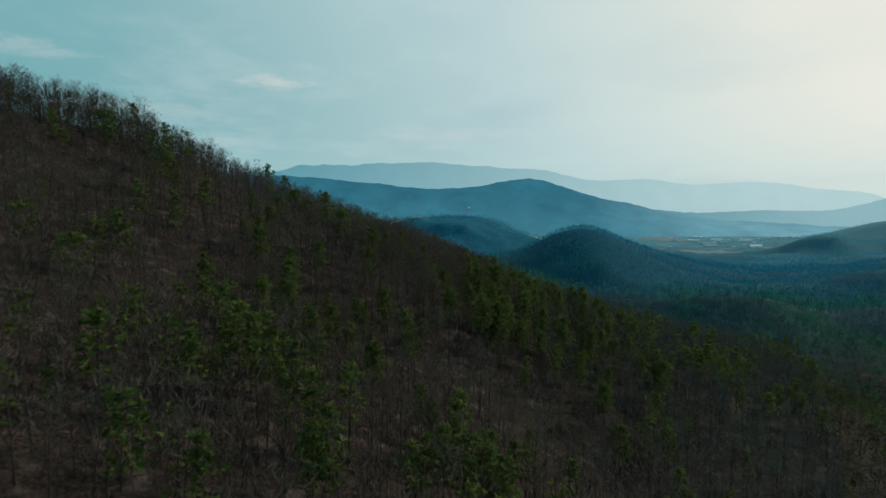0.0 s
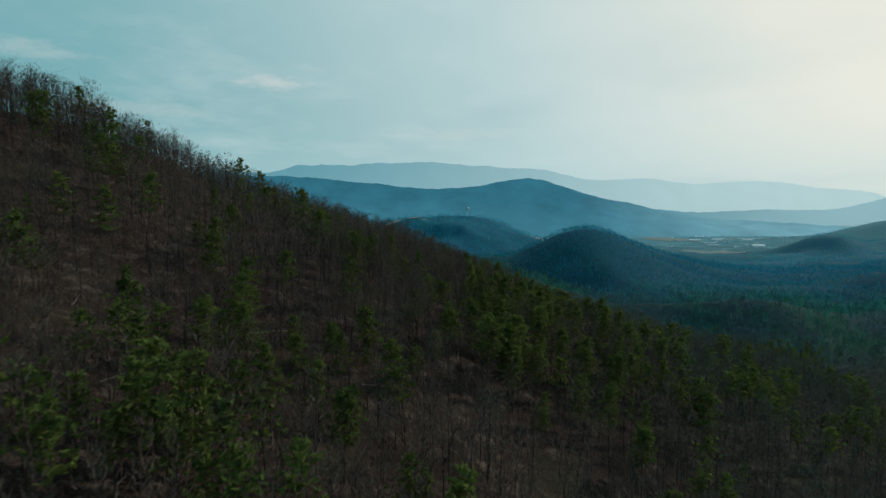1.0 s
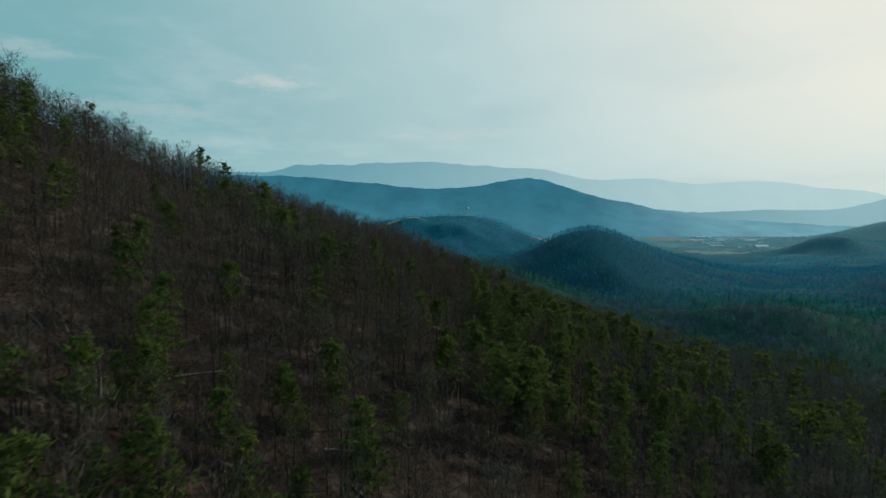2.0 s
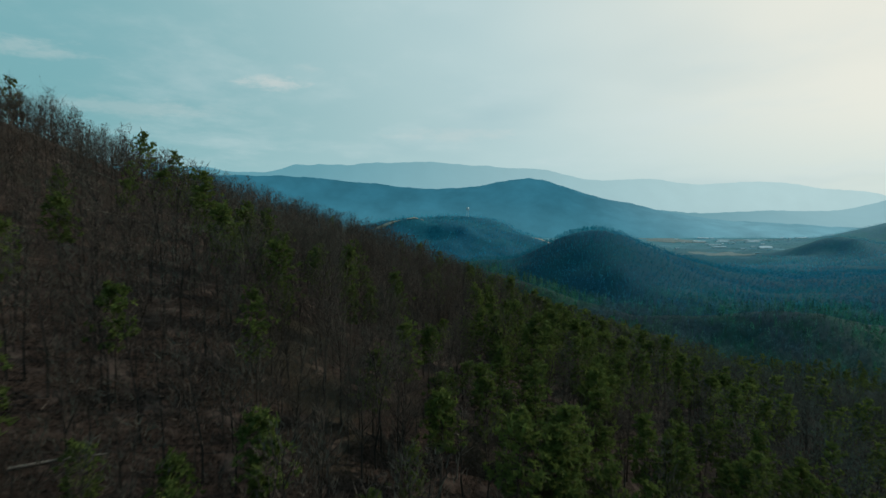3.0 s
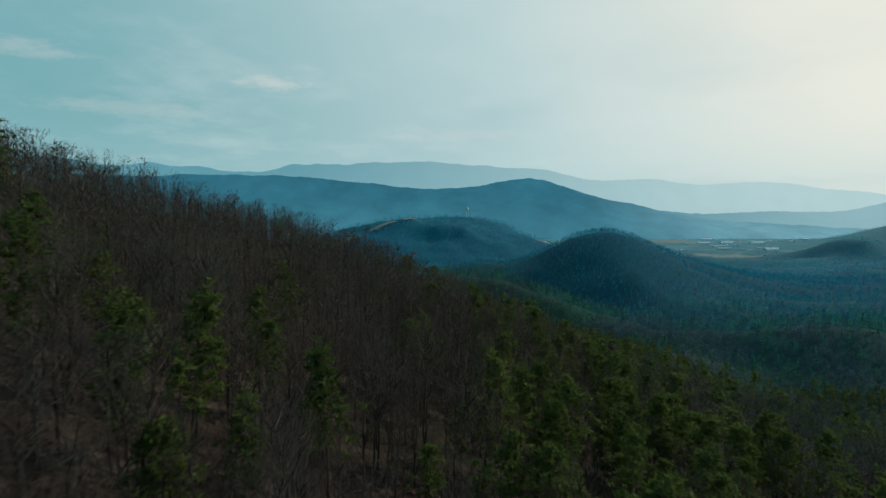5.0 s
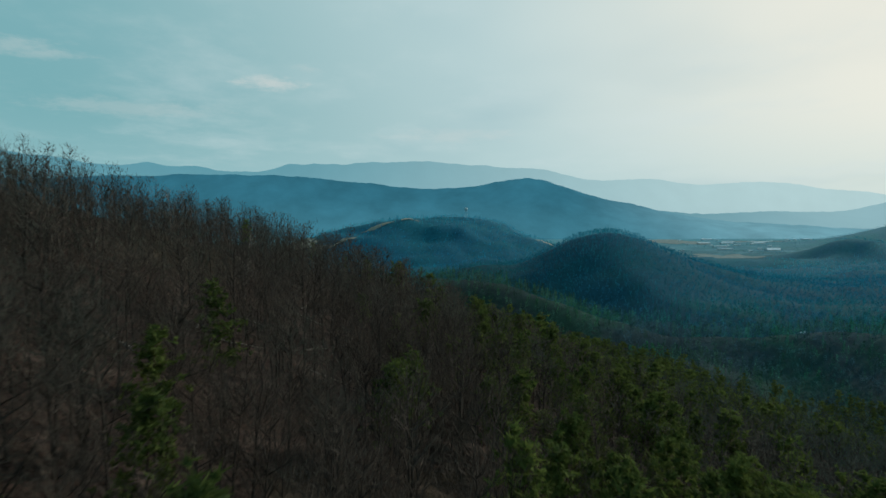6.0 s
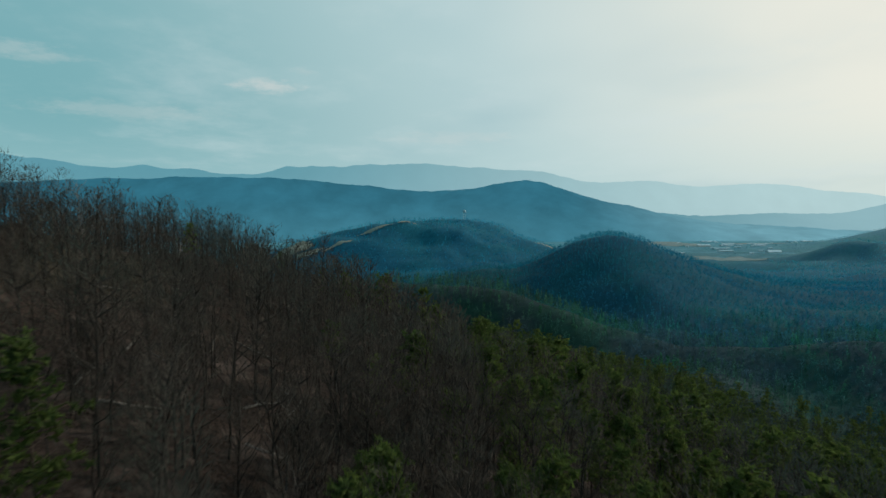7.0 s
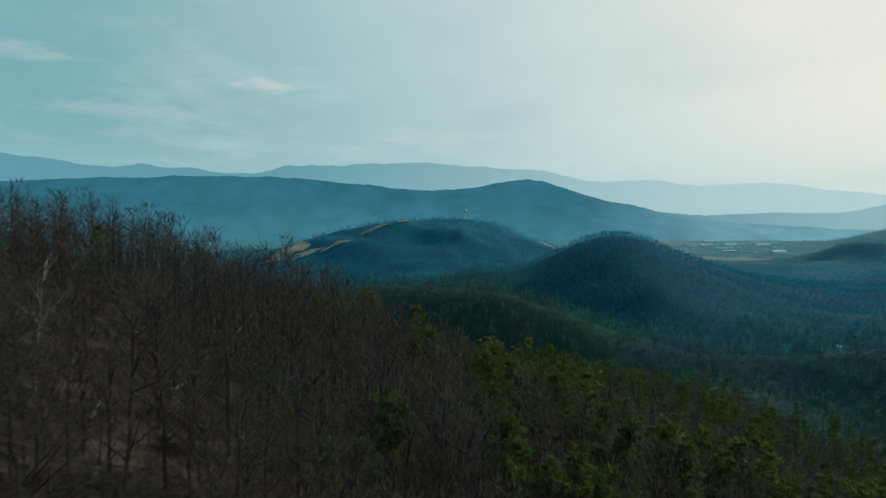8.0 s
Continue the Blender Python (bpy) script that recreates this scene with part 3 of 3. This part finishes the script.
# brush and saplings under the trees
def brush(seed):
    g = np.random.default_rng(seed)
    bits = []
    for _ in range(9):
        a = np.append(g.normal(0, 0.35, 2), -0.1)
        b = a + np.append(g.normal(0, 0.5, 2), g.uniform(0.6, 2.4))
        bits.append(blade(a, b, 0.05, g))
        m = a + (b - a) * 0.5
        bits.append(blade(m, m + np.append(g.normal(0, 0.5, 2), 0.5), 0.05, g))
    return join(bits)


ux, uy = scatter(-150, 120, 75, 345, 4.6, g)
keep = (crest(uy) - ux < 6) & (ux > -0.8 * uy - 5) & (g.random(ux.size) < 0.35 + 0.6 * wander(ux + 90, uy, 18)) & (~in_glade(ux, uy) | (g.random(ux.size) < 0.4))
ux, uy = ux[keep], uy[keep]
grown = g.uniform(0.6, 1.3, ux.size)
vx, vy = scatter(-170, 10, 150, 348, 3.0, g)
beyond = crest(vy) - vx
keep = (beyond > -22) & (beyond < np.where(vy < 255, 14, 50)) & (g.random(vx.size) < 0.6)
keep &= ~in_glade(vx, vy)
ux, uy, grown = np.concatenate([ux, vx[keep]]), np.concatenate([uy, vy[keep]]), np.concatenate([grown, g.uniform(1.3, 2.6, keep.sum())])
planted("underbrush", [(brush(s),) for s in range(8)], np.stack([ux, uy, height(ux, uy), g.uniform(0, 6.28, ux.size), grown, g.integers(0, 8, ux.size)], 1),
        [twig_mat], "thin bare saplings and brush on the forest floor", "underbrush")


def sapling(seed):
    """A young tree: a few thin stems under a haze of fine twigs."""
    g = np.random.default_rng(seed)
    bits = []
    tall = g.uniform(5.0, 7.5)
    for _ in range(3):
        bits.append(blade(np.append(g.normal(0, 0.25, 2), -0.2), np.append(g.normal(0, 0.7, 2), tall * g.uniform(0.75, 1.0)), 0.07, g))
    for _ in range(34):
        v, an = g.uniform(0.35, 1.0), g.uniform(0, 6.28)
        r = g.uniform(0.1, 1.5) * math.sqrt(1.1 - v)
        p = np.array([math.cos(an) * r, math.sin(an) * r, tall * v])
        bits.append(blade(p, p + np.array([math.cos(an) * 0.5, math.sin(an) * 0.5, 0.9]) * g.uniform(0.6, 1.4) + g.normal(0, 0.2, 3), 0.055, g))
    return join(bits)


sx, sy = scatter(-110, 10, 255, 345, 2.7, g)
beyond = crest(sy) - sx
keep = (beyond > -16) & (beyond < 46) & (g.random(sx.size) < 0.8) & ~in_glade(sx, sy)
sx, sy = sx[keep], sy[keep]
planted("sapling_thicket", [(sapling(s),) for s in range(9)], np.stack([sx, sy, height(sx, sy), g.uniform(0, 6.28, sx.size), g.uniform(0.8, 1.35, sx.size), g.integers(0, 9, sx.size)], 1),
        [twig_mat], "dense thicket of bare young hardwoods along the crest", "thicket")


def fallen_log(x, y, long, turn, seed):
    """A dead trunk that lies along the slope, with a few snapped stubs."""
    g = np.random.default_rng(seed)
    d = np.array([math.cos(turn), math.sin(turn)])
    at = [(x + d[0] * long * f, y + d[1] * long * f) for f in np.linspace(-0.5, 0.5, 6)]
    pts = np.array([(px, py, float(height(px, py)) + 0.16) for px, py in at]) - np.array([x, y, float(height(x, y))])
    pts[1:-1] += g.normal(0, 0.05, (4, 3))
    ob = new("fallen_log")
    ob.location = (x, y, float(height(x, y)))
    new("trunk", mesh_of("trunk", *tube(pts, np.linspace(0.20, 0.06, 6), 7), [log_mat], smooth=True)).parent = ob
    for _ in range(3):
        p = pts[int(g.integers(1, 5))]
        e = p + np.append(g.normal(0, 0.6, 2), g.uniform(0.4, 1.0))
        new("branch_stub", mesh_of("branch_stub", *spike(p, e, 0.05), [log_mat])).parent = ob
    return tagged(ob, "pale weathered fallen tree trunk on brown leaf litter", "fallen log", group="fallen logs on the slope")


for lx, ly, long, turn in ((-24, 270, 6.5, 0.4), (-15, 279, 5.0, 1.1), (-27, 283, 7.0, 2.7), (-12, 271, 4.5, 0.1)):
    fallen_log(lx, ly, long, turn, 480 + int(ly))
for i in range(46):
    ly = g.uniform(105, 330)
    lx = g.uniform(max(float(crest(np.array(ly))) + 5, -0.65 * ly), 40)
    fallen_log(lx, ly, g.uniform(3.5, 8.5), g.uniform(0, 3.14), 500 + i)

for i, (dx, dy) in enumerate(((-24, 203), (-19, 209), (-33, 216), (11, 186), (4, 176), (-41, 232), (-30, 292), (-46, 300), (60, 205), (44, 252), (-48, 128), (-8, 262))):
    trunk, limbs, crown = bare_tree(900 + i, True)
    snag = tagged(new("dead_tree"), "pale bark-stripped dead tree standing among darker trunks", "dead tree", group="dead trees on the slope")
    new("trunk", mesh_of("trunk", *trunk, [log_mat], smooth=True)).parent = snag
    new("branching", mesh_of("branching", *limbs, [log_mat], smooth=True)).parent = snag
    snag.matrix_basis = Matrix.LocRotScale((dx, dy, float(height(dx, dy))), Euler((g.normal(0, 0.06), g.normal(0, 0.06), i)), (0.8,) * 3)

# meadows in the valley: (x, y, half length, half width, turn)
MEADOWS = [(1000, 2250, 150, 130, 0.0), (1230, 3350, 150, 260, 0.0), (1650, 3350, 200, 90, 0.1), (-292, 1425, 46, 22, 0.5), (-250, 1400, 40, 12, 0.35), (-120, 1470, 34, 12, 0.1), (-60, 1466, 26, 9, 0.0), (255, 1480, 45, 30, 0.0),
           (-190, 1405, 30, 8, 0.3)]


def in_meadow(x, y, grow=1.0):
    inside = np.zeros(np.shape(x), bool)
    for cx, cy, a, b, turn in MEADOWS:
        c, s = math.cos(turn), math.sin(turn)
        u, v = ((x - cx) * c + (y - cy) * s) / a, ((y - cy) * c - (x - cx) * s) / b
        inside |= np.hypot(u, v) < grow * (0.8 + 0.4 * wander(x, y, 40))
    return inside


for cx, cy, a, b, turn in MEADOWS:
    vs, ts = [], []
    rings, spokes = 7, 30
    for i in range(rings):
        for j in range(spokes):
            an = 2 * math.pi * j / spokes
            edge = 0.55 + 0.8 * float(wander(cx + 50 * math.cos(an), cy + 50 * math.sin(an), 14))
            u, v = a * math.cos(an) * edge * (i + 0.2) / (rings - 0.8), b * math.sin(an) * edge * (i + 0.2) / (rings - 0.8)
            px, py = cx + u * math.cos(turn) - v * math.sin(turn), cy + u * math.sin(turn) + v * math.cos(turn)
            vs.append((px, py, float(height(px, py)) + (1.2 if cy > 1800 else 1.6)))
    vs.append((cx, cy, float(height(cx, cy)) + 2.0))
    for i in range(rings - 1):
        for j in range(spokes):
            p, q = i * spokes + j, i * spokes + (j + 1) % spokes
            ts += [(p, p + spokes, q + spokes), (p, q + spokes, q)]
    ts += [(len(vs) - 1, j, (j + 1) % spokes) for j in range(spokes)]
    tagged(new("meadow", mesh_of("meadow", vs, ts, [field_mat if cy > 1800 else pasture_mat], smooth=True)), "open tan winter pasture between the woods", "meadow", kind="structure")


def building_meshes(w, d, h, pitch, cover=None):
    """Walls and gabled roof, w along x and d along y."""
    x, y = w / 2, d / 2
    bm = bmesh.new()
    p = [bm.verts.new(c) for c in ((-x, -y, -3), (x, -y, -3), (x, y, -3), (-x, y, -3), (-x, -y, h), (x, -y, h), (x, y, h), (-x, y, h), (-x, 0, h + pitch), (x, 0, h + pitch))]
    for f in ((0, 1, 5, 4), (2, 3, 7, 6), (1, 2, 6, 9, 5), (3, 0, 4, 8, 7), (3, 2, 1, 0)):
        bm.faces.new([p[i] for i in f])
    wall = bpy.data.meshes.new("wall")
    bm.to_mesh(wall)
    bm.free()
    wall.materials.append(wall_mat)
    bm = bmesh.new()
    e, k = 0.5, pitch / y
    ring = ((-y - e, h - e * k), (0, h + pitch), (y + e, h - e * k), (y + e, h - e * k + 0.3), (0, h + pitch + 0.35), (-y - e, h - e * k + 0.3))
    a = [bm.verts.new((-x - e, q[0], q[1] + 0.02)) for q in ring]
    b = [bm.verts.new((x + e, q[0], q[1] + 0.02)) for q in ring]
    for i in range(6):
        bm.faces.new((a[i], a[(i + 1) % 6], b[(i + 1) % 6], b[i]))
    bm.faces.new(a)
    bm.faces.new(b[::-1])
    bmesh.ops.recalc_face_normals(bm, faces=bm.faces[:])
    roof = bpy.data.meshes.new("roof")
    bm.to_mesh(roof)
    bm.free()
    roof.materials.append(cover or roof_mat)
    return wall, roof


def building(name, kind, x, y, turn, label, category, group):
    ob = tagged(new(name), label, category, group=group)
    for n, me in zip(("wall", "roof"), kind):
        new(n, me).parent = ob
    ob.matrix_basis = Matrix.LocRotScale((x, y, float(height(x, y)) + 0.3), Euler((0, 0, turn)), None)
    return ob


home, hall, barn = building_meshes(5.2, 4.2, 2.2, 1.2), building_meshes(58, 24, 4, 2.2), building_meshes(14, 9, 3.5, 1.8)
HOMES = ((301, 690), (309, 702), (318, 697), (324, 712), (313, 716), (330, 724), (80, 583))
for hx, hy in HOMES:
    building("house", home, hx, hy, g.uniform(0, 3.14), "small white house in a wooded hollow", "house", "houses in the hollow")
for i in range(46):
    hy = g.uniform(2500, 3950)
    hx = (0.37 + 0.25 * g.beta(1.3, 1.6)) * hy
    big = g.random() < 0.30
    building("warehouse" if big else "town_house", hall if big else barn, hx, hy, g.normal(0.05, 0.12), "long low white-roofed commercial building in the valley town" if big else "small pale building in the hazy valley town",
             "warehouse" if big else "building", "buildings of the valley town")


def water_tower(x, y):
    ob = tagged(new("water_tower"), "small white water tower on a wooded hilltop", "water tower")
    ob.location = (x, y, float(height(x, y)))
    zs = [0, 9, 13]
    for i in range(4):
        c, s = math.cos(i * math.pi / 2 + 0.6), math.sin(i * math.pi / 2 + 0.6)
        new("leg", mesh_of("leg", *tube([(c * 3, s * 3, -0.5), (c * 2.4, s * 2.4, 16)], [0.3, 0.25], 6), [wall_mat])).parent = ob
    r = [0.3, 2.4, 3.4, 3.6, 3.4, 2.2, 0.2]
    z = [14.5, 15.0, 16.5, 18.5, 20.5, 21.8, 22.4]
    new("tank", mesh_of("tank", *tube([(0, 0, v) for v in z], r, 14), [wall_mat], smooth=True)).parent = ob


water_tower(64, 1545)

# far woods on the hills and the valley floor
fx, fy = scatter(60, 620, 130, 760, 5.0, g)
ex, ey = scatter(-80, 60, 500, 760, 5.0, g)
hx, hy = scatter(-260, 760, 760, 1250, 5.4, g)
seen = (hy < 1090) | (g.random(hx.size) < 0.4)
hx, hy = hx[seen], hy[seen]
kx, ky = scatter(-480, 1850, 1250, 2300, 11.0, g)
far = (ky < 1750) | (kx > 900)
jx, jy = scatter(780, 2700, 2300, 4000, 26.0, g)
open_view = (kx > 820) & (kx < 1230) & (ky > 1880) & (ky < 2300)
far &= ~open_view
wooded = wander(jx, jy, 150) + 0.5 * wander(jx, jy, 60) > 0.72
jx, jy = jx[wooded], jy[wooded]
kx, ky = kx[far & (kx < 0.85 * ky)], ky[far & (kx < 0.85 * ky)]
fx, fy = np.concatenate([fx, ex, hx, kx, jx]), np.concatenate([fy, ey, hy, ky, jy])
keep = (fx > -0.42 * fy) & (fx < 0.9 * fy) & ((fy > 515) | (fx > 16 + 0.55 * fy) | (fx > 298)) & ~in_meadow(fx, fy, 1.15)
for hx, hy in HOMES:
    keep &= np.hypot((fx - hx) + 3, (fy - hy + 3) * 0.8) > 2.4
fx, fy = fx[keep], fy[keep]
# pines hold the ridge tops, bare hardwoods the hollows
rise = height(fx, fy) - 0.25 * (height(fx + 45, fy) + height(fx - 45, fy) + height(fx, fy + 45) + height(fx, fy - 45))
piny = g.random(fx.size) < np.clip(0.20 + 0.72 * ease(rise + 16 * (wander(fx, fy, 70) - 0.5) + 6 * (wander(fx + 500, fy, 22) - 0.5), -1.0, 7.0), 0, 0.92)
for name, here, n, long, width, pine_label, bare_label in (
        ("valley", fy < 780, 46, 1.15, 0.46, "dark green pines along the wooded spurs of the hollow", "grey-brown leafless hardwoods in the wooded hollow"),
        ("hill", (fy >= 780) & (fy < 1250), 16, 1.5, 0.90, "pines on a rounded hill, tinted blue for haze", "leafless woods covering a rounded dark hill"),
        ("far", fy >= 1250, 9, 2.6, 1.6, "hazy blue-green pines on the farther hills", "hazy leafless woods on the farther hills")):
    for pine in (True, False):
        pick = here & (piny == pine)
        wx, wy = fx[pick], fy[pick]
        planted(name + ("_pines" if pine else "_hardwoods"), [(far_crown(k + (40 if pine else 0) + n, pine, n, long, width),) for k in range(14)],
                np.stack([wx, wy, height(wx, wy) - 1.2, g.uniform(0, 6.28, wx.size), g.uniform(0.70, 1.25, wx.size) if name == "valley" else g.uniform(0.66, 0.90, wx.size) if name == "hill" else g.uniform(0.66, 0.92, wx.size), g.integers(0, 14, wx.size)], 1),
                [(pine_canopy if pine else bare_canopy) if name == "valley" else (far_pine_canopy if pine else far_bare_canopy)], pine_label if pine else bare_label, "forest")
